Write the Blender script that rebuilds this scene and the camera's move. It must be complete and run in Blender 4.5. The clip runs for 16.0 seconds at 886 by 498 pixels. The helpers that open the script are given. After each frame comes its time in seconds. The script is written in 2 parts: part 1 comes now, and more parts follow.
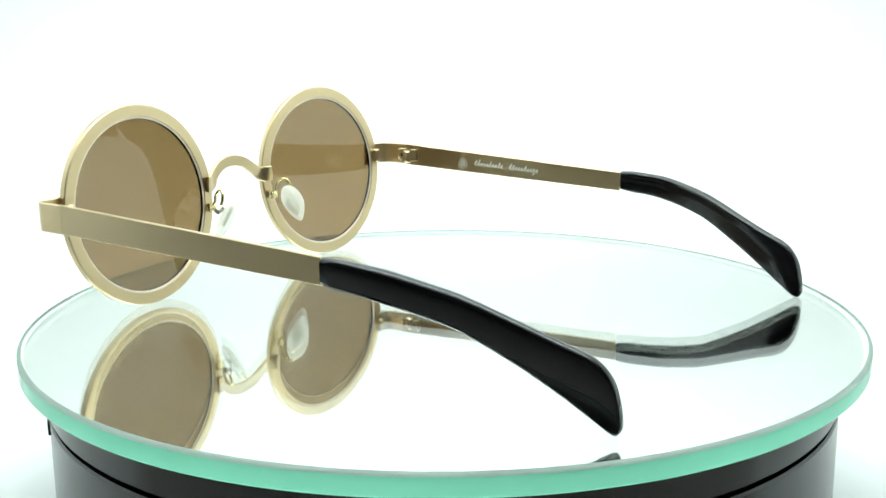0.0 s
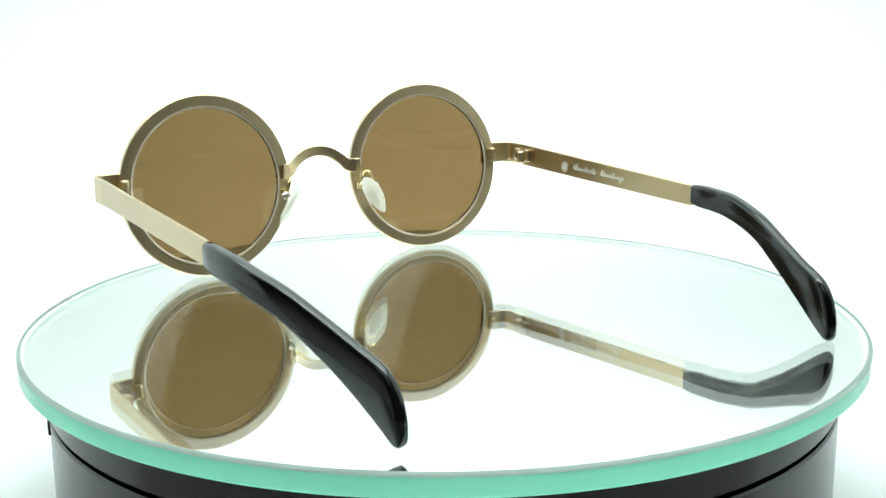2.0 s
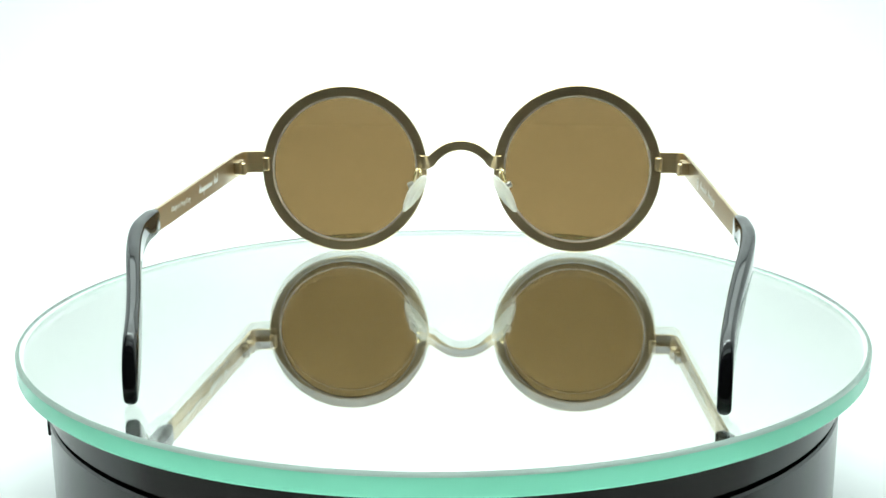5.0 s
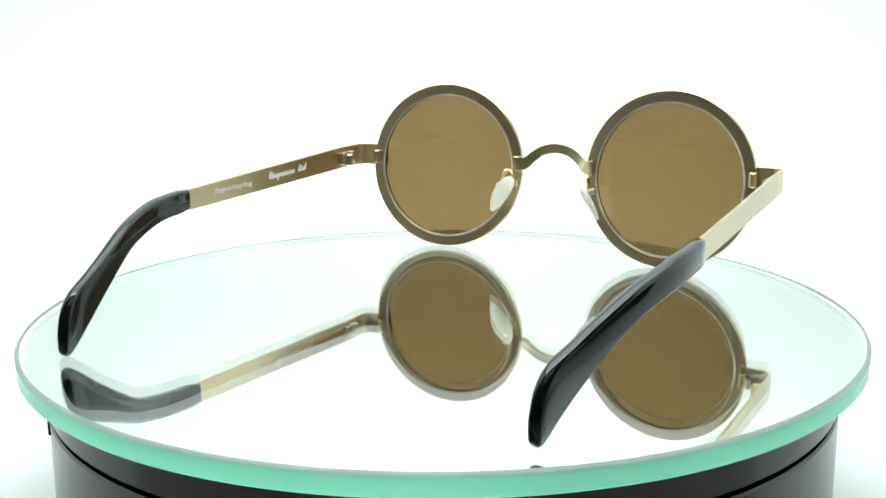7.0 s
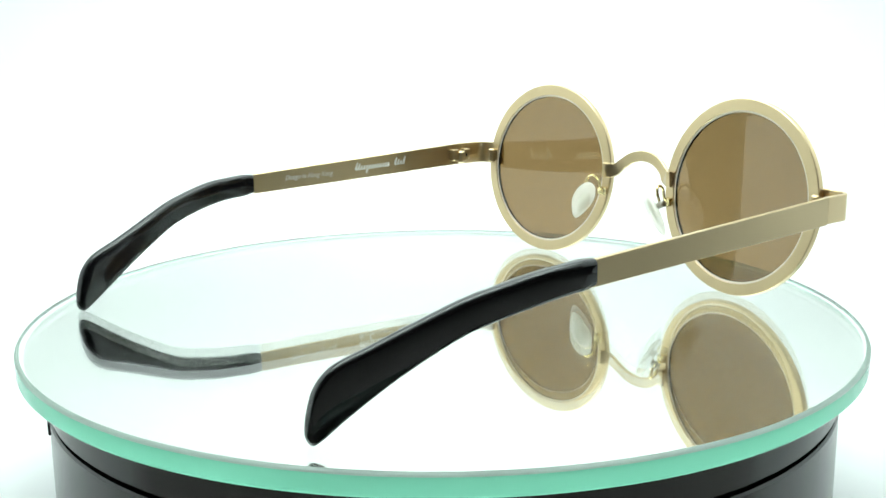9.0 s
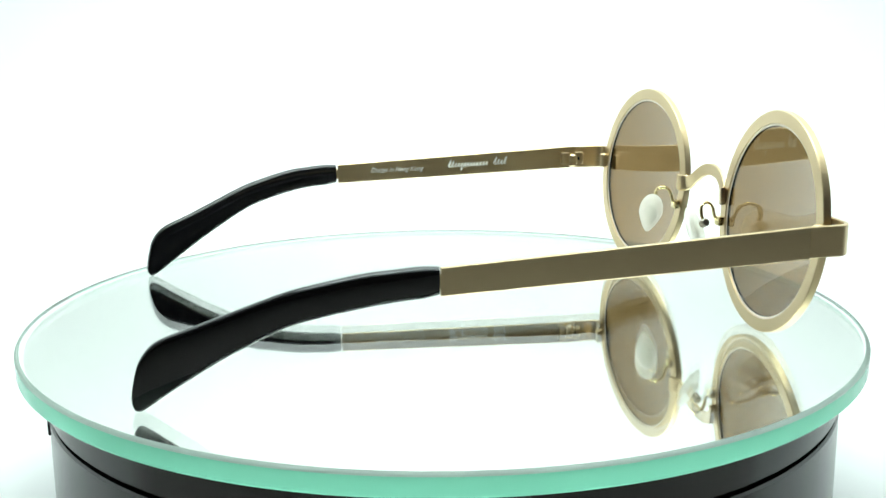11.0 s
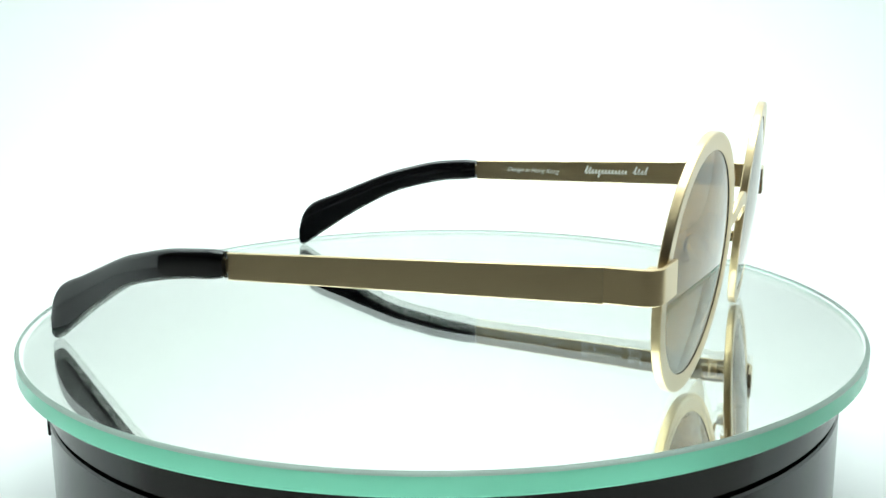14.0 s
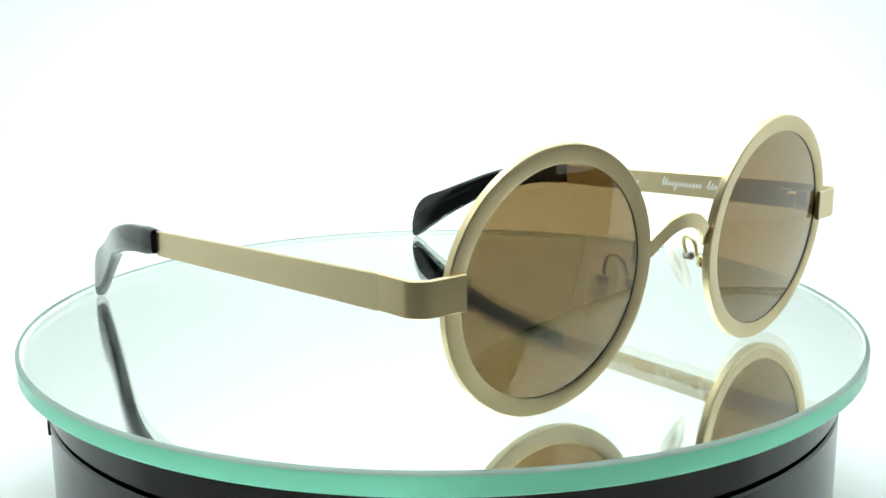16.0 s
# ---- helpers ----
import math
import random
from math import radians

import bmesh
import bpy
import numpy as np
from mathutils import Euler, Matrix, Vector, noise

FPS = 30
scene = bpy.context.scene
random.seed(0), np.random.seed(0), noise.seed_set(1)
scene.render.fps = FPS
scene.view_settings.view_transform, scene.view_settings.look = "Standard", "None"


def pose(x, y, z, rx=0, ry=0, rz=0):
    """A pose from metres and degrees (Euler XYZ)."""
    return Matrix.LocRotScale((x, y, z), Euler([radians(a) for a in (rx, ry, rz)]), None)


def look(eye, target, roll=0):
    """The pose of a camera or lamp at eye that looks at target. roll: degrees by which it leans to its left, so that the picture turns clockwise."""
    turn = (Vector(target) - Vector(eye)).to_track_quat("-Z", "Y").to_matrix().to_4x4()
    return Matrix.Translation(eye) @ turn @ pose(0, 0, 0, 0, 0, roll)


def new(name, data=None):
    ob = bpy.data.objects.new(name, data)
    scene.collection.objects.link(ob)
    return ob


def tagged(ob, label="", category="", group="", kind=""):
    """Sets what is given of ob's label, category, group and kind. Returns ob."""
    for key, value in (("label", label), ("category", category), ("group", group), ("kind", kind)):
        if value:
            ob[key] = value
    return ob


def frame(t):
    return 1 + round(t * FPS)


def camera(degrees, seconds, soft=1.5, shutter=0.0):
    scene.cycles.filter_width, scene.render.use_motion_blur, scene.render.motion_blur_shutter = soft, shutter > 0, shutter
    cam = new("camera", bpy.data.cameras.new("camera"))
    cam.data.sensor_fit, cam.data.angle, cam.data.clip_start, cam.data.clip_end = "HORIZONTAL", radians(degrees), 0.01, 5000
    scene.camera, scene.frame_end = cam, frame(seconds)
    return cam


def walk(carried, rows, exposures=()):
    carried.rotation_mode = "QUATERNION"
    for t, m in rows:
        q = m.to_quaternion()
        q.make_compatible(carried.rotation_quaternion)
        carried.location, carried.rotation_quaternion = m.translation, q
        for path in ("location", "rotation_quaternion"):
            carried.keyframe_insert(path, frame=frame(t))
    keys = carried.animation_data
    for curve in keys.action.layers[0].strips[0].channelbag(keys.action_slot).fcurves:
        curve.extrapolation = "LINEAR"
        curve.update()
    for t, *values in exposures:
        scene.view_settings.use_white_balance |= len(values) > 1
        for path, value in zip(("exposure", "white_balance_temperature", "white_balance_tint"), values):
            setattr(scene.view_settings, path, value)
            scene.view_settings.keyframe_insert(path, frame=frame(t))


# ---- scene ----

# ---------------------------------------------------------------- camera
cam = camera(44.1376, 16.0, soft=1.6)
EYE = pose(0, -0.26358, 0.07265, 90 - 12.3352, 0, -0.0102) @ pose(0, 0, 0, 0, 0, -0.4195)
walk(cam, [(0.0, EYE), (16.0, EYE)], exposures=[(0.0, 0.0), (10.5, 0.0), (12.5, -0.08), (14.5, -0.15), (16.0, -0.07)])

# ---------------------------------------------------------------- world, lights, exposure
world = bpy.data.worlds.new("world")
scene.world = world
world.use_nodes = True
world.node_tree.nodes["Background"].inputs["Color"].default_value = (0.55, 0.6, 0.62, 1)
world.node_tree.nodes["Background"].inputs["Strength"].default_value = 0.03


def area_lamp(name, m, width, depth, watts, colour):
    data = bpy.data.lights.new(name, "AREA")
    data.shape, data.size, data.size_y, data.energy, data.color = "RECTANGLE", width, depth, watts, colour
    ob = new(name, data)
    ob.matrix_world = m
    return ob


area_lamp("led_panel_lamp", look((0, 0.095, 0.515), (0, 0.095, 0.0)), 0.64, 0.42, 3.12, (0.855, 1.0, 0.968))
# LED strip along the tent's front upper edge
area_lamp("led_strip_lamp", look((0, -0.055, 0.50), (0, 0.06, 0.0)), 0.55, 0.025, 1.20, (0.870, 1.0, 0.97))

# ---------------------------------------------------------------- materials


def material(name):
    m = bpy.data.materials.new(name)
    m.use_nodes = True
    nt = m.node_tree
    return m, nt, nt.nodes["Principled BSDF"]


def link(nt, a, b):
    nt.links.new(a, b)


def add(nt, kind, **inputs):
    n = nt.nodes.new(kind)
    for k, v in inputs.items():
        n.inputs[k.replace("_", " ")].default_value = v
    return n


def coords(nt, scale=(1, 1, 1)):
    tc = nt.nodes.new("ShaderNodeTexCoord")
    mp = nt.nodes.new("ShaderNodeMapping")
    mp.inputs["Scale"].default_value = scale
    link(nt, tc.outputs["Object"], mp.inputs["Vector"])
    return mp.outputs["Vector"]


def surface(name, base, rough, metal=0.0, spread=0.06, scale=40.0, stretch=(1, 1, 1), bump=0.0, bump_scale=400.0, rough_spread=0.08):
    """A surface whose colour and gloss vary at two scales, with a fine relief."""
    m, nt, b = material(name)
    v = coords(nt, stretch)
    big = add(nt, "ShaderNodeTexNoise", Scale=scale, Detail=4.0)
    fine = add(nt, "ShaderNodeTexNoise", Scale=bump_scale, Detail=3.0)
    link(nt, v, big.inputs["Vector"])
    link(nt, v, fine.inputs["Vector"])
    mix = nt.nodes.new("ShaderNodeMix")
    mix.data_type = "RGBA"
    mix.inputs[6].default_value = (*[c * (1 - spread) for c in base], 1)
    mix.inputs[7].default_value = (*[min(1, c * (1 + spread)) for c in base], 1)
    link(nt, big.outputs["Fac"], mix.inputs[0])
    link(nt, mix.outputs[2], b.inputs["Base Color"])
    mr = nt.nodes.new("ShaderNodeMapRange")
    mr.inputs["To Min"].default_value = max(0.0, rough - rough_spread)
    mr.inputs["To Max"].default_value = rough + rough_spread
    link(nt, fine.outputs["Fac"], mr.inputs["Value"])
    link(nt, mr.outputs["Result"], b.inputs["Roughness"])
    b.inputs["Metallic"].default_value = metal
    if bump:
        bp = nt.nodes.new("ShaderNodeBump")
        bp.inputs["Strength"].default_value = bump
        bp.inputs["Distance"].default_value = 0.0002
        link(nt, fine.outputs["Fac"], bp.inputs["Height"])
        link(nt, bp.outputs["Normal"], b.inputs["Normal"])
    return m, nt, b


GOLD, _, _ = surface("brushed_champagne_gold", (0.63, 0.483, 0.285), 0.32, 1.0, 0.04, 60, (1, 1, 1), 0.008, 2500, 0.03)
GOLD_BRUSHED, _, _ = surface("brushed_gold_along", (0.575, 0.445, 0.268), 0.32, 1.0, 0.04, 60, (1, 0.06, 1), 0.10, 3000, 0.07)
for m_ in (GOLD, GOLD_BRUSHED):
    lacquer = m_.node_tree.nodes["Principled BSDF"]
    lacquer.inputs["Coat Weight"].default_value = 0.35
    lacquer.inputs["Coat Roughness"].default_value = 0.25
GOLD_BRIGHT, _, _ = surface("polished_gold_wire", (0.80, 0.66, 0.36), 0.16, 1.0, 0.05, 200, (1, 1, 1), 0.0, 900, 0.05)
LENS_BEVEL, _, _ = surface("pale_lens_bevel", (0.80, 0.69, 0.58), 0.30, 0.45, 0.05, 200, (1, 1, 1), 0.0, 900, 0.05)
ACETATE, _, _ = surface("black_acetate", (0.006, 0.006, 0.007), 0.07, 0.0, 0.3, 60, (1, 1, 1), 0.015, 500, 0.03)
BASE_BLACK, _, base_b = surface("black_gloss_plastic", (0.005, 0.005, 0.0055), 0.22, 0.0, 0.2, 30, (1, 1, 1), 0.03, 700, 0.05)
base_b.inputs["IOR"].default_value = 1.55
MATTE_BLACK, _, _ = surface("black_parts_and_gap_shade", (0.004, 0.004, 0.004), 0.7)
STEEL, _, _ = surface("screw_steel", (0.45, 0.42, 0.38), 0.3, 1.0)
PRINT, _, _ = surface("white_print", (0.86, 0.85, 0.80), 0.5, 0.0, 0.04, 900)
PAPER, _, _ = surface("white_backdrop_paper", (0.92, 0.93, 0.928), 0.7, 0.0, 0.01, 6, (1, 1, 1), 0.02, 300)
FABRIC, _, _ = surface("white_tent_fabric", (0.91, 0.92, 0.918), 0.85, 0.0, 0.02, 12, (1, 1, 1), 0.05, 900)
DESK, _, _ = surface("speckled_grey_desk", (0.32, 0.31, 0.29), 0.5, 0.0, 0.5, 450, (1, 1, 1), 0.1, 900)
ROOM, _, _ = surface("dim_room_wall", (0.17, 0.145, 0.12), 0.8, 0.0, 0.1, 3)

MIRROR, _, _ = surface("mirror_silver", (0.885, 0.915, 0.888), 0.015, 1.0, 0.01, 20, (1, 1, 1), 0.0, 100, 0.0)

# clear float glass: faintly green body
GLASS, _, b = material("clear_float_glass")
b.inputs["Base Color"].default_value = (0.984, 0.989, 0.976, 1)
b.inputs["Roughness"].default_value = 0.0
b.inputs["IOR"].default_value = 1.5
b.inputs["Transmission Weight"].default_value = 1.0


def let_through(name, dark, light, share, rough, scale, clear=0.0):
    """Lets light through diffusely: ground glass, silicone. share: of it that is thrown back; clear: that goes straight on."""
    m, nt, _ = material(name)
    n1 = add(nt, "ShaderNodeTexNoise", Scale=scale, Detail=3.0)
    link(nt, coords(nt), n1.inputs["Vector"])
    ramp = nt.nodes.new("ShaderNodeMix")
    ramp.data_type = "RGBA"
    ramp.inputs[6].default_value = (*dark, 1)
    ramp.inputs[7].default_value = (*light, 1)
    link(nt, n1.outputs["Fac"], ramp.inputs[0])
    trans = nt.nodes.new("ShaderNodeBsdfTranslucent")
    diff = nt.nodes.new("ShaderNodeBsdfDiffuse")
    gloss = add(nt, "ShaderNodeBsdfGlossy", Roughness=rough)
    link(nt, ramp.outputs[2], trans.inputs["Color"])
    link(nt, ramp.outputs[2], diff.inputs["Color"])
    body = add(nt, "ShaderNodeMixShader", Fac=share)
    link(nt, trans.outputs[0], body.inputs[1])
    link(nt, diff.outputs[0], body.inputs[2])
    both = add(nt, "ShaderNodeMixShader", Fac=0.05)
    if not clear:
        fres = add(nt, "ShaderNodeFresnel", IOR=1.45)
        link(nt, fres.outputs[0], both.inputs[0])
    inner = add(nt, "ShaderNodeMixShader", Fac=clear)
    straight = nt.nodes.new("ShaderNodeBsdfTransparent")
    straight.inputs["Color"].default_value = (*light, 1)
    link(nt, body.outputs[0], inner.inputs[1])
    link(nt, straight.outputs[0], inner.inputs[2])
    link(nt, inner.outputs[0], both.inputs[1])
    link(nt, gloss.outputs[0], both.inputs[2])
    link(nt, both.outputs[0], nt.nodes["Material Output"].inputs["Surface"])
    return m


GLASS_EDGE = let_through("ground_green_glass_edge", (0.205, 0.60, 0.43), (0.245, 0.65, 0.48), 0.15, 0.25, 70)
GLASS_RIM = let_through("eased_glass_rim", (0.42, 0.52, 0.47), (0.50, 0.60, 0.55), 0.25, 0.3, 90, 0.15)

# brown sun lens
LENS, _, b = material("brown_sun_lens")
b.inputs["Base Color"].default_value = (0.222, 0.137, 0.057, 1)
b.inputs["Roughness"].default_value = 0.0
b.inputs["IOR"].default_value = 1.58
b.inputs["Transmission Weight"].default_value = 1.0
# milky silicone of the nose pads
SILICONE = let_through("milky_silicone", (0.985, 0.97, 0.91), (0.998, 0.985, 0.95), 0.12, 0.12, 300, 0.5)
PAD_CORE = let_through("cream_pad_core", (0.93, 0.90, 0.80), (0.95, 0.93, 0.84), 0.6, 0.3, 400)

GLOW, _, b = material("lamp_glow")
b.inputs["Emission Color"].default_value = (1.0, 0.97, 0.9, 1)
b.inputs["Emission Strength"].default_value = 60.0

# ---------------------------------------------------------------- mesh helpers


def mesh_of(name, bm, mat, smooth=True, sharp=38):
    bmesh.ops.recalc_face_normals(bm, faces=bm.faces[:])
    me = bpy.data.meshes.new(name)
    bm.to_mesh(me)
    bm.free()
    for m in mat if isinstance(mat, (list, tuple)) else [mat]:
        me.materials.append(m)
    if smooth:
        me.shade_smooth()
        me.set_sharp_from_angle(angle=radians(sharp))
    return me


def thing(name, bm, mat, label, category, kind="", smooth=True, sharp=38):
    return tagged(new(name, mesh_of(name, bm, mat, smooth, sharp)), label, category, "", kind)


def part(name, bm, mat, parent, label="", smooth=True):
    ob = new(name, mesh_of(name, bm, mat, smooth))
    ob.parent = parent
    return tagged(ob, label)


def lathe(bm, profile, n=128, m=None, closed=True, mats=None):
    """Turns a profile of (radius, height) round z."""
    m = m or Matrix()
    rings = []
    for r, z in profile:
        if r < 1e-7:
            rings.append([bm.verts.new(m @ Vector((0, 0, z)))])
        else:
            rings.append([bm.verts.new(m @ Vector((r * math.cos(2 * math.pi * i / n), r * math.sin(2 * math.pi * i / n), z))) for i in range(n)])
    pairs = list(zip(rings, rings[1:])) + ([(rings[-1], rings[0])] if closed else [])
    for k, (a, b_) in enumerate(pairs):
        for i in range(n):
            j = (i + 1) % n
            q = [a[i % len(a)], a[j % len(a)], b_[j % len(b_)], b_[i % len(b_)]]
            q = list(dict.fromkeys(q))
            if len(q) > 2:
                f = bm.faces.new(q)
                if mats:
                    f.material_index = mats[k]
    return bm


def loft(bm, sections, caps=True):
    """Joins closed sections of equally many points."""
    rows = [[bm.verts.new(p) for p in s_] for s_ in sections]
    n = len(rows[0])
    for a, b_ in zip(rows, rows[1:]):
        for i in range(n):
            j = (i + 1) % n
            bm.faces.new((a[i], a[j], b_[j], b_[i]))
    if caps:
        bm.faces.new(rows[0][::-1])
        bm.faces.new(rows[-1])
    return bm


def strip(bm, path, tops, bottoms, thick, chamfer=0.00018):
    """A sheet-metal strip: path of (x, y) in plan, its upper and lower edges, chamfered."""
    secs = []
    h, c = thick / 2, chamfer
    for i, (x, y) in enumerate(path):
        a, b_ = Vector(path[max(i - 1, 0)]), Vector(path[min(i + 1, len(path) - 1)])
        d = (b_ - a).normalized()
        nx, ny = -d.y, d.x
        zt, zb = tops[i], bottoms[i]
        secs.append([(x + nx * u, y + ny * u, z) for u, z in
                     ((h, zt - c), (h - c, zt), (c - h, zt), (-h, zt - c), (-h, zb + c), (c - h, zb), (h - c, zb), (h, zb + c))])
    return loft(bm, secs)


def box(bm, x0, x1, y0, y1, z0, z1, m=None, bevel=0.0):
    m = m or Matrix()
    vs = [bm.verts.new(m @ Vector((x, y, z))) for x in (x0, x1) for y in (y0, y1) for z in (z0, z1)]
    fs = [bm.faces.new([vs[i] for i in q]) for q in ((0, 1, 3, 2), (4, 6, 7, 5), (0, 4, 5, 1), (2, 3, 7, 6), (0, 2, 6, 4), (1, 5, 7, 3))]
    if bevel:
        es = list({e for f in fs for e in f.edges})
        bmesh.ops.bevel(bm, geom=es, offset=bevel, segments=2, profile=0.5, affect="EDGES")
    return bm


def spline(points, n):
    """A smooth curve (Catmull-Rom) through a few points."""
    P = [Vector(p) for p in points]
    P = [P[0] * 2 - P[1]] + P + [P[-1] * 2 - P[-2]]
    out, segs = [], len(P) - 3
    for k in range(n + 1):
        s_ = k / n * segs
        i = min(int(s_), segs - 1)
        t = s_ - i
        a, b_, c, d = P[i:i + 4]
        out.append(0.5 * ((2 * b_) + (c - a) * t + (2 * a - 5 * b_ + 4 * c - d) * t * t + (3 * b_ - a - 3 * c + d) * t ** 3))
    return out


def tube(bm, points, radius, n=28, sides=10):
    path = spline(points, n)
    up = Vector((0.3, 0.2, 1)).normalized()
    secs = []
    for i, p in enumerate(path):
        d = (path[min(i + 1, n)] - path[max(i - 1, 0)]).normalized()
        u = d.cross(up).normalized()
        w = d.cross(u)
        up = -w
        secs.append([p + radius * (u * math.cos(2 * math.pi * k / sides) + w * math.sin(2 * math.pi * k / sides)) for k in range(sides)])
    return loft(bm, secs)


# ---------------------------------------------------------------- light tent and room
FLOOR = -0.050


def build_setting():
    # the white sweep: floor that curves up into the back wall
    prof = [(-0.075, FLOOR)] + [(0.20 + 0.14 * math.sin(a), FLOOR + 0.14 - 0.14 * math.cos(a)) for a in np.linspace(0, math.pi / 2, 25)] + [(0.34, 0.52)]
    bm = bmesh.new()
    secs = []
    for y, z in prof:
        secs.append([(-0.36, y, z), (0.36, y, z)])
    rows = [[bm.verts.new(p) for p in s_] for s_ in secs]
    for a, b_ in zip(rows, rows[1:]):
        bm.faces.new((a[0], a[1], b_[1], b_[0]))
    ob = thing("backdrop", bm, PAPER, "seamless white paper sweep under and behind the turntable", "backdrop", "structure")
    sol = ob.modifiers.new("thickness", "SOLIDIFY")
    sol.thickness, sol.offset = 0.0006, 0
    for nm, x0, x1, front in (("wall_west", -0.366, -0.361, -0.080), ("wall_east", 0.361, 0.366, -0.035)):
        thing(nm, box(bmesh.new(), x0, x1, front, 0.345, FLOOR - 0.004, 0.53), FABRIC, "white fabric side wall of the light tent", "wall", "structure", False)
    # unseen panel added to brighten the metal, hanging free of the desk in front
    thing("reflector_east_front", box(bmesh.new(), 0.361, 0.366, -0.130, -0.036, 0.018, 0.53), FABRIC, "unseen white fabric panel above a slot, added to brighten rims and temples", "wall", "structure", False)
    thing("wall_north", box(bmesh.new(), -0.366, 0.366, 0.346, 0.351, FLOOR - 0.004, 0.53), FABRIC, "white fabric back wall of the light tent", "wall", "structure", False)
    # added reflector over the open front: lightens the rims mirrored in the disc
    thing("reflector_south", box(bmesh.new(), -0.366, 0.366, -0.300, -0.295, 0.36, 0.53), FABRIC, "unseen white fabric panel added high in front to brighten the rims", "wall", "structure", False)
    thing("ceiling", box(bmesh.new(), -0.366, 0.366, -0.30, 0.351, 0.532, 0.537), FABRIC, "white fabric top of the light tent", "ceiling", "structure", False)
    # desk and dim room round the tent
    thing("table_top", box(bmesh.new(), -0.9, 0.9, -0.75, 0.6, FLOOR - 0.034, FLOOR - 0.0045), DESK, "speckled grey desk under the light tent", "desk", "structure", False)
    thing("floor", box(bmesh.new(), -1, 1, -1.1, 0.75, -0.85, -0.80), ROOM, "dim room floor", "floor", "structure", False)
    thing("wall_1", box(bmesh.new(), -1, 1, -1.15, -1.1, -0.80, 1.0), ROOM, "dim room wall", "wall", "structure", False)
    thing("wall_2", box(bmesh.new(), -1, 1, 0.75, 0.80, -0.80, 1.0), ROOM, "dim room wall", "wall", "structure", False)
    thing("wall_3", box(bmesh.new(), -1.05, -1, -1.1, 0.75, -0.80, 1.0), ROOM, "dim room wall", "wall", "structure", False)
    thing("wall_4", box(bmesh.new(), 1, 1.05, -1.1, 0.75, -0.80, 1.0), ROOM, "dim room wall", "wall", "structure", False)
    thing("ceiling_room", box(bmesh.new(), -1, 1, -1.1, 0.75, 1.0, 1.05), ROOM, "dim room ceiling", "ceiling", "structure", False)
    # small spot lamps on the far wall of the room, and LED strips above them
    for az, el, r in ((30.5, 7.5, 0.0048), (24, 9.5, 0.0022), (21, 10, 0.0022), (16, 11, 0.0024), (20, 5, 0.0018), (18.5, 2.5, 0.0018)):
        x, z = 1.152 * math.tan(radians(az)), 0.025 + 1.152 / math.cos(radians(az)) * math.tan(radians(el))
        spot = tagged(new("spot_lamp"), "small lit spot lamp on the dim room wall", "spot lamp", "spot lamps of the room")
        spot.matrix_world = pose(x, -1.0995, z, -90, 0, 0)
        part("housing", lathe(bmesh.new(), [(0, 0), (r + 0.004, 0), (r + 0.004, 0.006), (r + 0.001, 0.006), (r + 0.0005, 0.004), (0, 0.004)], 24, closed=False), MATTE_BLACK, spot)
        part("bulb", lathe(bmesh.new(), [(r, 0.0042), (r * 0.7, 0.0042 + r * 0.4), (0, 0.0042 + r * 0.55)], 20, closed=False), GLOW, spot, "glowing round bulb")
    for x, z, n in ((0.225, 0.79, 3), (0.125, 0.79, 3)):
        led = tagged(new("led_strip"), "upright LED strip with small lit chips on the dim room wall", "led strip", "LED strips on the room wall")
        led.location = (x, -1.0998, z)
        half = 0.02 + 0.029 * (n - 1)
        part("board", box(bmesh.new(), -0.012, 0.012, 0, 0.002, -half, half), MATTE_BLACK, led, "", False)
        for i in range(n):
            h = 0.058 * (i - (n - 1) / 2)
            part("chip", box(bmesh.new(), -0.0045, 0.0045, 0.0022, 0.0032, h - 0.0045, h + 0.0045), GLOW, led, "glowing LED chip", False)



build_setting()

# ---------------------------------------------------------------- turntable
R = 0.100
THICK = 0.0046


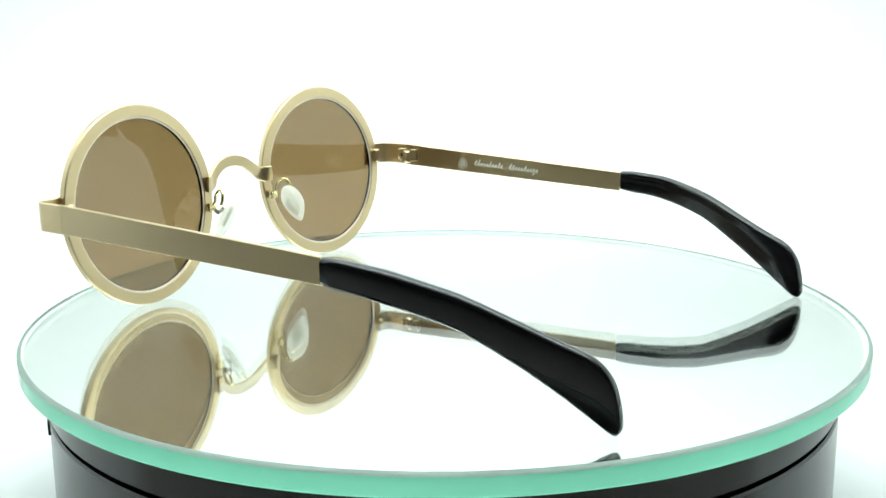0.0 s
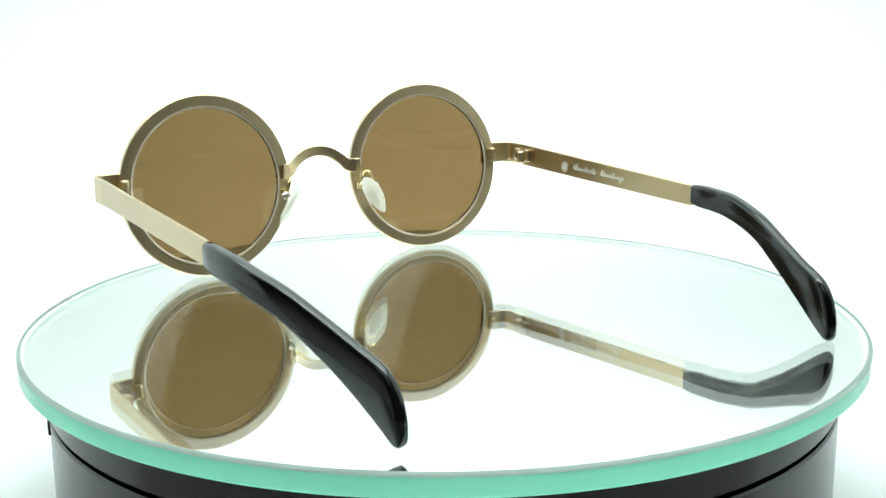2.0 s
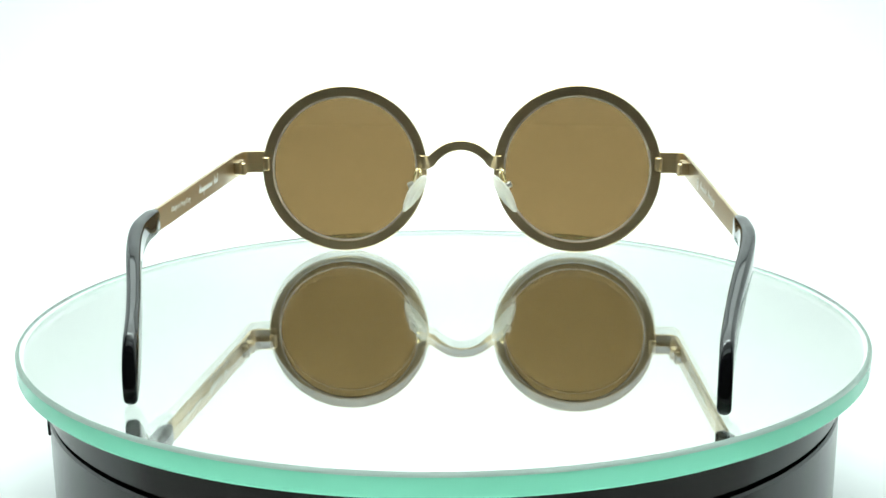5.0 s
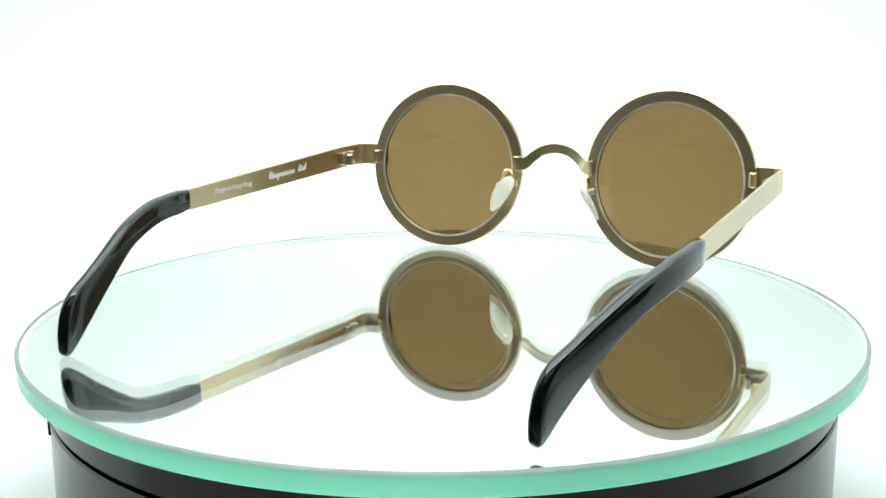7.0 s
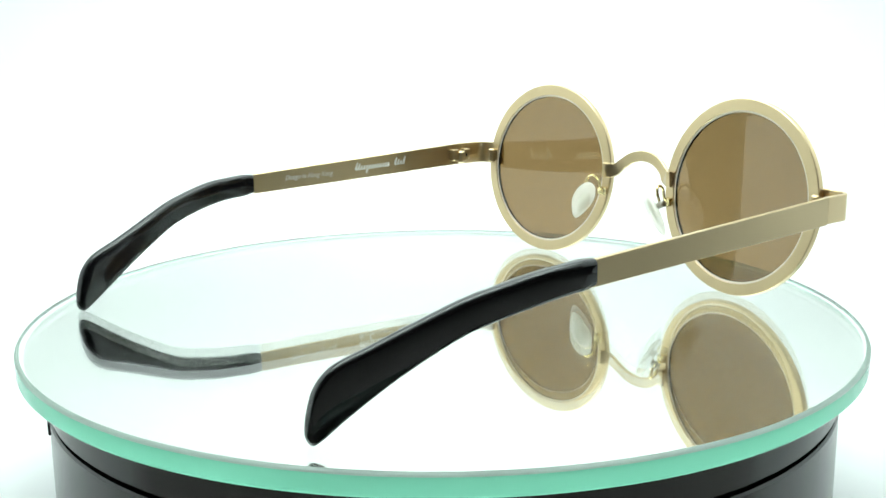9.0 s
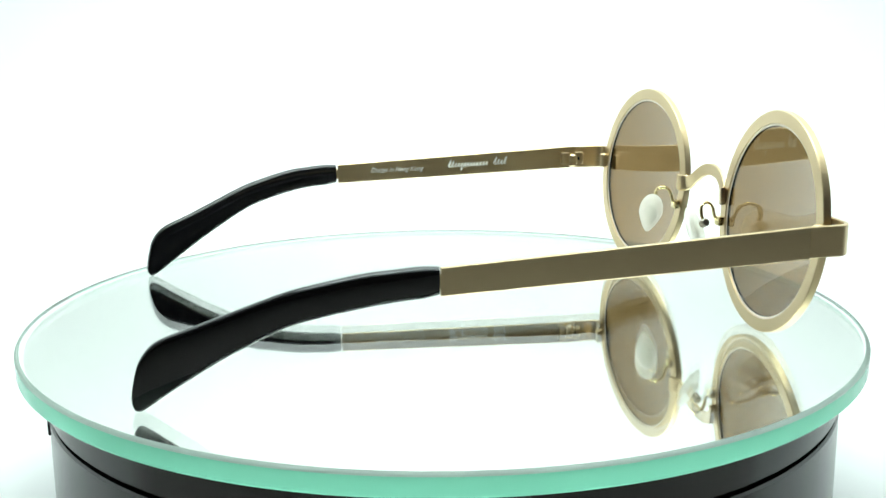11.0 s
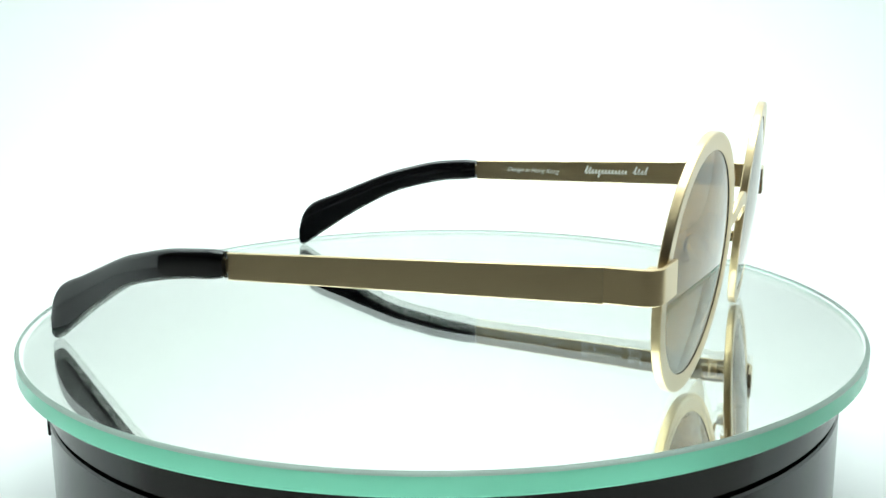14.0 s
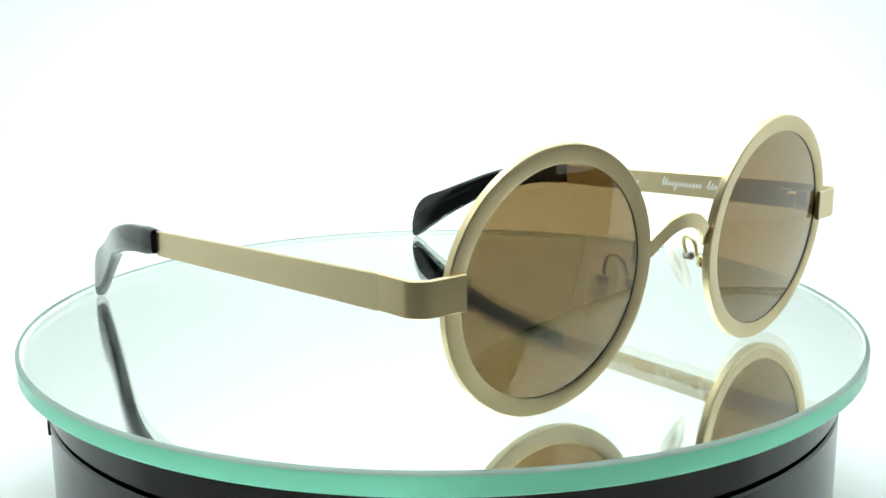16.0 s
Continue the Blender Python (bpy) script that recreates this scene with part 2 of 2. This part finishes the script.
def build_turntable():
    table = tagged(new("turntable"), "glossy black round display turntable with a turning platter", "turntable")
    table.location = (0, 0, FLOOR + 0.0005)
    lift = -FLOOR - 0.0005
    up = Matrix.Translation((0, 0, lift))
    bm = bmesh.new()
    lathe(bm, [(0, -lift), (0.0925, -lift), (0.0942, 0.0015 - lift), (0.0942, -0.0155), (0.0938, -0.0150), (0, -0.0150)], 192, up, closed=False)
    base = part("base", bm, BASE_BLACK, table, "fixed glossy black plastic base")
    bm = bmesh.new()
    box(bm, -0.0947, -0.0930, -0.0020, 0.0020, lift - 0.0190, lift - 0.0163, pose(0, 0, 0, 0, 0, 20.9), bevel=0.0003)
    part("switch", bm, MATTE_BLACK, base, "small black switch")
    # turning platter above the gap
    bm = bmesh.new()
    lathe(bm, [(0, -0.0149), (0.0918, -0.0149), (0.0918, -0.0140), (0.0938, -0.0140), (0.0942, -0.0135), (0.0942, -THICK - 0.0009), (0.0938, -THICK - 0.0005), (0, -THICK - 0.0005)], 192, up, closed=False)
    platter = part("platter", bm, BASE_BLACK, table, "turning black platter")
    bm = bmesh.new()
    lathe(bm, [(0, -THICK - 0.0004), (0.0985, -THICK - 0.0004), (0.0985, -THICK - 0.0001), (0, -THICK - 0.0001)], 192, closed=False)
    mirror = thing("mirror_disc", bm, MIRROR, "thin round mirror lying under the glass disc", "mirror", sharp=4)
    # glass disc: clear faces with an eased rim, and the ground edge
    glass = tagged(new("glass_disc"), "round clear glass disc with a ground green edge", "glass disc")

    def shell(name, prof, mat, label):
        bm = lathe(bmesh.new(), prof, 256, Matrix.Translation((0, -0.0003, 0)), closed=False)
        bmesh.ops.reverse_faces(bm, faces=bm.faces[:])
        me = bpy.data.meshes.new(name)
        bm.to_mesh(me)
        bm.free()
        me.materials.append(mat)
        me.shade_smooth()
        me.set_sharp_from_angle(angle=radians(4))
        ob = new(name, me)
        ob.parent = glass
        ob.visible_shadow = mat is not GLASS
        tagged(ob, label)

    shell("top_face", [(0, 0), (0.0990, 0)], GLASS, "clear polished top")
    shell("eased_rim", [(0.0990, 0), (0.0995, -0.00008), (0.0998, -0.0003), (R, -0.0006)], GLASS_RIM, "pale eased rim of the glass")
    shell("ground_edge", [(R, -0.0006), (R, -THICK + 0.0006), (R - 0.0005, -THICK)], GLASS_EDGE, "green ground edge")
    shell("bottom_face", [(R - 0.0005, -THICK), (0, -THICK)], GLASS, "clear underside")
    return platter, mirror, glass


PLATTER, MIRROR_DISC, GLASS_DISC = build_turntable()

# ---------------------------------------------------------------- sunglasses
GX = 0.0009
TURN = -3.983
LIFT = 0.0001


def rim_pose(s):
    return pose(0.00074 + s * 0.03541, 0.0680, 0.02503 + LIFT, 0, 0, -0.29 - s * 3.82) @ pose(0, 0, 0, -4.85, 0, 0) @ pose(0, 0, 0, -90, 0, 0)


def build_rim(s, root):
    """A flat ring; the local z of the turned profile points forward."""
    prof = [(0.0222, 0.0009), (0.02498, 0.0009), (0.02518, 0.00073), (0.02520, -0.0007), (0.02500, -0.0009), (0.02222, -0.0009), (0.02216, -0.0006), (0.02168, -0.0005), (0.0217, 0.0007)]
    # material 2 blackens the gold inner wall, standing for shade in the lens groove
    bm = lathe(bmesh.new(), prof, 144, rim_pose(s), mats=[0, 0, 0, 0, 0, 0, 1, 2, 0])
    part("rim", bm, [GOLD, LENS_BEVEL, MATTE_BLACK], root, "round flat champagne-gold metal rim")
    # the lens: a shallow shell of two parallel domes
    cur, n = 0.15, 20
    dome = lambda r, o: math.sqrt(cur * cur - r * r) - cur + 0.0017 + o
    rs = [0.0218 * k / n for k in range(n + 1)]
    prof = [(r, dome(r, 0.00045)) for r in rs] + [(r, dome(r, -0.00045)) for r in reversed(rs)]
    bm = lathe(bmesh.new(), prof, 128, rim_pose(s), closed=False)
    part("lens", bm, LENS, root, "brown tinted sun lens")


def build_bridge(root):
    """A flat arch whose feet are bent back on to the rims."""
    bm = bmesh.new()
    line = spline([(-0.0126, 0.0679, 0.0272), (-0.0112, 0.0682, 0.0271), (-0.0094, 0.0695, 0.0274), (-0.0075, 0.0705, 0.0291), (-0.0042, 0.0711, 0.0312), (0, 0.0713, 0.0320), (0.0042, 0.0711, 0.0312), (0.0075, 0.0705, 0.0291), (0.0094, 0.0695, 0.0274), (0.0112, 0.0682, 0.0271), (0.0126, 0.0679, 0.0272)], 60)
    secs = []
    for i, p in enumerate(line):
        d = (line[min(i + 1, 60)] - line[max(i - 1, 0)]).normalized()
        n = Vector((-d.z, 0, d.x)).normalized()
        w = 0.00150 + 0.0006 * min(1, max(0, (abs(p.x) - 0.0082) / 0.0022))
        t, c = 0.0005, 0.00015
        q = p + Vector((GX, 0, 0))
        secs.append([q + n * a + Vector((0, b_, 0)) for a, b_ in ((w, t - c), (w - c, t), (c - w, t), (-w, t - c), (-w, c - t), (c - w, -t), (w - c, -t), (w, c - t))])
    loft(bm, secs)
    part("bridge", bm, GOLD, root, "arched gold metal bridge")


def side_lift(s):
    return 0.0001 if s > 0 else 0.0


def build_end_piece(s, root):
    """A strip laid on the rim's front that bends round the corner to the temple."""
    bm = bmesh.new()
    pts = [(0.0572, 0.0683), (0.0600, 0.0681), (0.0632, 0.06785)]
    pts += [(0.0638 + 0.0032 * math.sin(a), 0.0646 + 0.0032 * math.cos(a)) for a in np.linspace(0.12, math.pi / 2, 12)]
    pts += [(0.0670, 0.0583)]
    path = [(GX + s * x, y) for x, y in pts]
    k = side_lift(s)
    strip(bm, path, [0.0304 + k + (0.0003 if s < 0 else 0)] * len(path), [0.0240 + k] * len(path), 0.0009)
    part("end_piece", bm, GOLD, root, "bent gold strip joining rim and temple")
    # the tab folded round the rim's inner edge
    bm = bmesh.new()
    x0 = GX + s * 0.0594
    lathe(bm, [(0, 0.0250 + k), (0.0008, 0.0250 + k), (0.0011, 0.0253 + k), (0.0011, 0.0288 + k), (0.0008, 0.0291 + k), (0, 0.0291 + k)], 20, pose(x0, 0.0650, 0), closed=False)
    box(bm, x0 - 0.0011, x0 + 0.0011, 0.0650, 0.0664, 0.0254 + k, 0.0287 + k, bevel=0.0002)
    part("rim_clasp", bm, GOLD, root, "small gold clasp on the rim")


def build_hinge(s, root):
    """Two folded plates with a proud barrel between them."""
    k = side_lift(s)
    xi = GX + s * 0.06655
    bm = bmesh.new()
    for y0, y1 in ((0.0534, 0.0562), (0.0577, 0.0606)):
        xa, xb = sorted((xi + s * 0.0002, xi - s * 0.0019))
        box(bm, xa, xb, y0, y1, 0.0253 + k, 0.0291 + k, bevel=0.0006)
    box(bm, *sorted((xi + s * 0.0002, xi - s * 0.0012)), 0.0560, 0.0579, 0.0262 + k, 0.0281 + k, bevel=0.0003)
    hinge = part("hinge", bm, GOLD, root, "small folded gold hinge plates")
    bm = bmesh.new()
    lathe(bm, [(0, 0.0247 + k), (0.0009, 0.0247 + k), (0.0013, 0.0251 + k), (0.0013, 0.0281 + k), (0.0009, 0.0285 + k), (0, 0.0285 + k)], 24, pose(xi - s * 0.0016, 0.0569, 0), closed=False)
    part("barrel", bm, GOLD, hinge, "round gold hinge barrel")
    # no recess is cut: a black block gives the slot its shade
    bm = bmesh.new()
    box(bm, *sorted((xi - s * 0.0010, xi - s * 0.00195)), 0.0585, 0.0591, 0.0266 + k, 0.0276 + k)
    part("slot", bm, MATTE_BLACK, hinge, "black block standing for the shaded slot in the hinge plate", False)


def bend(y):
    """How far from the middle the temple tip runs at y."""
    return float(np.mean(np.interp(-y + np.linspace(-0.007, 0.007, 15), [0.0, 0.017, 0.025, 0.032, 0.040, 0.055, 0.060, 0.065, 0.072, 0.08], [0.0670, 0.0671, 0.0673, 0.0665, 0.0643, 0.0593, 0.0578, 0.0565, 0.0548, 0.0540])))


def build_temple(s, root):
    bm = bmesh.new()
    ys = list(np.linspace(0.05825, -0.0165, 14))
    k = 0.0006 if s < 0 else 0.0
    up, down = (0.0003, 0.0) if s < 0 else (0.0, 0.0002)
    zt = lambda y: 0.0269 + k + up + (y + 0.0165) / 0.0746 * (0.0036 - k)
    zb = lambda y: 0.0216 + k - down + (y + 0.0165) / 0.0746 * (0.0025 - k)
    strip(bm, [(GX + s * 0.0670, y) for y in ys], [zt(y) for y in ys], [zb(y) for y in ys], 0.0009)
    # the narrower tang that runs on into the tip
    yt = [-0.0163, -0.0195]
    strip(bm, [(GX + s * 0.0670, y) for y in yt], [zt(y) - 0.0013 for y in yt], [zb(y) + 0.0013 for y in yt], 0.0008)
    temple = part("temple", bm, GOLD_BRUSHED, root, "long straight brushed gold metal temple")
    # black tip: drops, widens and bends inwards
    st = [(-0.0170, 27.5, 21.5), (-0.025, 27.0, 21.0), (-0.031, 26.4, 20.1), (-0.039, 24.6, 18.2), (-0.0452, 22.8, 16.0), (-0.0545, 19.0, 10.9), (-0.061, 16.3, 6.8), (-0.0665, 14.2, 3.1), (-0.0692, 12.4, 1.2), (-0.0711, 9.7, 0.1), (-0.0721, 6.4, 0.3), (-0.0727, 3.4, 1.3)]
    pts_t = spline([(y, t, 0) for y, t, b_ in st], 60)
    pts_b = spline([(y, b_, 0) for y, t, b_ in st], 60)
    secs = []
    n = 20
    for i, (a, b_) in enumerate(zip(pts_t, pts_b)):
        y = a.x
        top, bot = a.y / 1000 + k * max(0, 1 + (y + 0.017) / 0.05), b_.y / 1000 + k * max(0, 1 + (y + 0.017) / 0.05)
        half = 0.00160 - 0.0003 * min(1, max(0, (-y - 0.03) / 0.03))
        if i < 2:
            top, bot, half = (top - 0.00035 * (2 - i) / 2, bot + 0.00035 * (2 - i) / 2, half - 0.0003 * (2 - i) / 2)
        if i > 55:
            half *= 1 - 0.45 * ((i - 55) / 5) ** 2
        xc, mid, hz = bend(y) + 0.0001, (top + bot) / 2, (top - bot) / 2
        y0, y1 = max(y - 0.002, -0.08), y + 0.002
        slope = (bend(y1) - bend(y0)) / (y1 - y0)
        sec = []
        rad = min(0.0011, half * 0.95, hz * 0.9)
        for sx, sz, a0 in ((1, 1, 0), (-1, 1, 90), (-1, -1, 180), (1, -1, 270)):
            for a in (0, 22.5, 45, 67.5, 90):
                u = sx * (half - rad) + rad * math.cos(radians(a0 + a))
                w = sz * (hz - rad) + rad * math.sin(radians(a0 + a))
                sec.append((GX + s * (xc + u), y - slope * u, mid + w))
        secs.append(sec)
    bm = bmesh.new()
    loft(bm, secs)
    part("temple_tip", bm, ACETATE, temple, "glossy black acetate temple tip, curved down")
    return temple


def build_pad(s, root):
    P = lambda x, y, z: (GX + s * x, y, z)
    bm = tube(bmesh.new(), [P(0.0120, 0.0678, 0.0212), P(0.0121, 0.0662, 0.0222), P(0.0122, 0.0655, 0.0245), P(0.0124, 0.0640, 0.0258), P(0.0130, 0.0622, 0.0254), P(0.0136, 0.0618, 0.0235), P(0.0142, 0.0622, 0.0215)], 0.00042)
    box(bm, GX + s * 0.0124 - 0.0012, GX + s * 0.0124 + 0.0012, 0.0665, 0.0682, 0.0200, 0.0222, bevel=0.0003)
    arm = part("pad_arm", bm, GOLD_BRIGHT, root, "bent gold wire pad arm")
    bm = bmesh.new()
    lathe(bm, [(0, -0.0011), (0.0008, -0.0011), (0.0010, -0.0009), (0.0010, 0.0009), (0.0008, 0.0011), (0, 0.0011)], 16, pose(GX + s * 0.0146, 0.0622, 0.0212, 0, 65, 0), closed=False)
    part("screw", bm, STEEL, arm, "tiny steel screw in a gold box")
    # teardrop pad, leaning outwards below
    bm = bmesh.new()
    bmesh.ops.create_uvsphere(bm, u_segments=48, v_segments=32, radius=1.0)
    for v_ in bm.verts:
        z = v_.co.z
        wide = 0.0031 * (1 + 0.12 * -z if z < 0 else 1 - 0.42 * z)
        rho = math.hypot(v_.co.y, z)
        flat = 0.00125 if rho < 0.62 else 0.00092 + 0.00033 * max(0.0, 1 - (rho - 0.62) / 0.06)
        v_.co = Vector((math.copysign(flat * min(1.0, abs(v_.co.x) * 1.5), v_.co.x), v_.co.y * wide, z * 0.0066))
    for v_ in bm.verts:
        v_.co.z = -v_.co.z
    m = pose(GX + s * 0.0136, 0.0606, 0.0188, 0, 0, 0) @ pose(0, 0, 0, 0, -s * 34, 0) @ pose(0, 0, 0, 0, 0, s * 28) @ pose(0, 0, 0, 6, 0, 0)
    bmesh.ops.transform(bm, matrix=m, verts=bm.verts[:])
    part("nose_pad", bm, SILICONE, arm, "clear milky silicone nose pad")
    bm = bmesh.new()
    bmesh.ops.create_uvsphere(bm, u_segments=20, v_segments=12, radius=1.0)
    for v_ in bm.verts:
        v_.co = Vector((v_.co.x * 0.0005, v_.co.y * (0.0013 - 0.0003 * v_.co.z), -v_.co.z * 0.0030 + 0.0006))
    bmesh.ops.transform(bm, matrix=m, verts=bm.verts[:])
    part("pad_core", bm, PAD_CORE, arm, "cream plastic core inside the pad")


def written(bm, words, height, slant, m, stroke):
    """Writing as a plain running wave, one stroke for each sign: (start, end, heights)."""
    for x0, x1, heights in words:
        step, line = (x1 - x0) / len(heights), []
        for i, h in enumerate(heights):
            x, low = x0 + i * step, (-0.45 if h < 0 else 0.0)
            line += [(x + 0.05 * step, 0.12), (x + 0.42 * step, abs(h)), (x + 0.50 * step, abs(h) * 0.5), (x + 0.58 * step, low), (x + 0.82 * step, low + 0.06)]
        line = spline([(px + slant * pz * height, 0, pz * height) for px, pz in line], len(line) * 4)
        edges = []
        for a, p, b_ in zip([line[0]] + line, line, line[1:] + [line[-1]]):
            d = (b_ - a).normalized()
            n = Vector((-d.z, 0, d.x)) * stroke * (0.65 + 0.35 * abs(d.z))
            edges.append((bm.verts.new(m @ (p + n)), bm.verts.new(m @ (p - n))))
        for (a, b_), (c, d) in zip(edges, edges[1:]):
            bm.faces.new((a, b_, d, c))
    return bm


def thicken(bm, offset):
    ret = bmesh.ops.extrude_face_region(bm, geom=bm.faces[:])
    bmesh.ops.translate(bm, vec=offset, verts=[v_ for v_ in ret["geom"] if isinstance(v_, bmesh.types.BMVert)])
    return bm


def build_print(root, right, left):
    # maker's round mark and script inside one temple
    xr = GX + 0.0670 - 0.00047
    face_r = Matrix(((0, 1, 0, xr), (-1, 0, 0, 0), (0, 0, 1, 0), (0, 0, 0, 1)))
    bm = bmesh.new()
    c = face_r @ Matrix.Translation((-0.0366, 0, 0.0257))
    n = 36
    vs = [[bm.verts.new(c @ Vector((r * math.cos(2 * math.pi * i / n), 0, 1.08 * r * math.sin(2 * math.pi * i / n)))) for i in range(n)] for r in (0.00136, 0.0015)]
    for i in range(n):
        bm.faces.new((vs[0][i], vs[0][(i + 1) % n], vs[1][(i + 1) % n], vs[1][i]))
    for x0, x1, z0, z1 in ((-0.0006, -0.0004, -0.001, 0.001), (0.0004, 0.0006, -0.001, 0.001), (-0.0001, 0.0001, -0.0011, 0.0011), (-0.0009, 0.0009, 0.0003, 0.0005), (-0.0009, 0.0009, -0.0005, -0.0003)):
        bm.faces.new([bm.verts.new(c @ Vector((x, 0, z))) for x, z in ((x0, z0), (x1, z0), (x1, z1), (x0, z1))])
    thicken(bm, (-0.00004, 0, 0))
    part("round_mark", bm, PRINT, right, "white printed round mark", False)
    bm = bmesh.new()
    written(bm, [(-0.0327, -0.0222, (0.8, 1, 0.5, 0.45, 0.45, 0.95, 0.5, 0.45, 0.8, 0.5)), (-0.0203, -0.0100, (1, 0.8, 0.5, 0.5, 0.5, 0.85, 0.45, 0.5, -0.5, 0.5))], 0.0020, 0.4, face_r @ Matrix.Translation((0, 0, 0.0243)) @ pose(0, 0, 0, 0, 2, 0), 0.00011)
    thicken(bm, (-0.00004, 0, 0))
    part("script_strokes", bm, PRINT, right, "white printed script", False)
    # inside the other temple
    xl = GX - 0.0670 + 0.00047
    face_l = Matrix(((0, -1, 0, xl), (1, 0, 0, 0), (0, 0, 1, 0), (0, 0, 0, 1)))
    bm = bmesh.new()
    written(bm, [(0.0172, 0.0300, (1, 0.85, 0.5, 0.5, -0.5, 0.5, 0.5, 0.5, 0.5, 0.45, 0.5, 0.5, 0.45)), (0.0316, 0.0358, (1, 0.7, 0.5, 1))], 0.0023, 0.35, face_l @ Matrix.Translation((0, 0, 0.0252)) @ pose(0, 0, 0, 0, -1.5, 0), 0.00015)
    thicken(bm, (0.00004, 0, 0))
    part("script_strokes", bm, PRINT, left, "white printed script", False)
    cu = bpy.data.curves.new("lettering", "FONT")
    cu.body, cu.size, cu.shear, cu.extrude, cu.resolution_u = "Design in Hong Kong", 0.0021, 0.4, 0.00002, 3
    tmp = new("lettering", cu)
    me = bpy.data.meshes.new_from_object(tmp.evaluated_get(bpy.context.evaluated_depsgraph_get()))
    bpy.data.objects.remove(tmp)
    bm = bmesh.new()
    bm.from_mesh(me)
    bpy.data.meshes.remove(me)
    wide = max(v_.co.x for v_ in bm.verts)
    bmesh.ops.transform(bm, matrix=face_l @ Matrix.Translation((-0.0067, 0, 0.0251)) @ Matrix.Diagonal((0.0164 / wide, 1, 0.95, 1)) @ pose(0, 0, 0, 90, 0, 0), verts=bm.verts[:])
    part("lettering", bm, PRINT, left, "white printed lettering", False)


def build_sunglasses():
    root = tagged(new("sunglasses"), "round champagne-gold metal sunglasses with brown lenses and black tips", "sunglasses")
    build_bridge(root)
    temples = {}
    for s in (1, -1):
        build_rim(s, root)
        build_end_piece(s, root)
        build_hinge(s, root)
        temples[s] = build_temple(s, root)
        build_pad(s, root)
    build_print(root, temples[1], temples[-1])
    return root


SUNGLASSES = build_sunglasses()


# ---------------------------------------------------------------- what moves
def motions():
    """The turntable goes round evenly, clockwise from above, and carries the sunglasses."""
    rate = -12.12
    times = [i * 0.25 for i in range(65)]
    for ob, start in ((SUNGLASSES, TURN), (GLASS_DISC, 0), (MIRROR_DISC, 0)):
        walk(ob, [(t, pose(0, 0, 0, 0, 0, start + rate * (t - 5))) for t in times])
    walk(PLATTER, [(t, pose(0, 0, 0, 0, 0, rate * (t - 5))) for t in times])


motions()
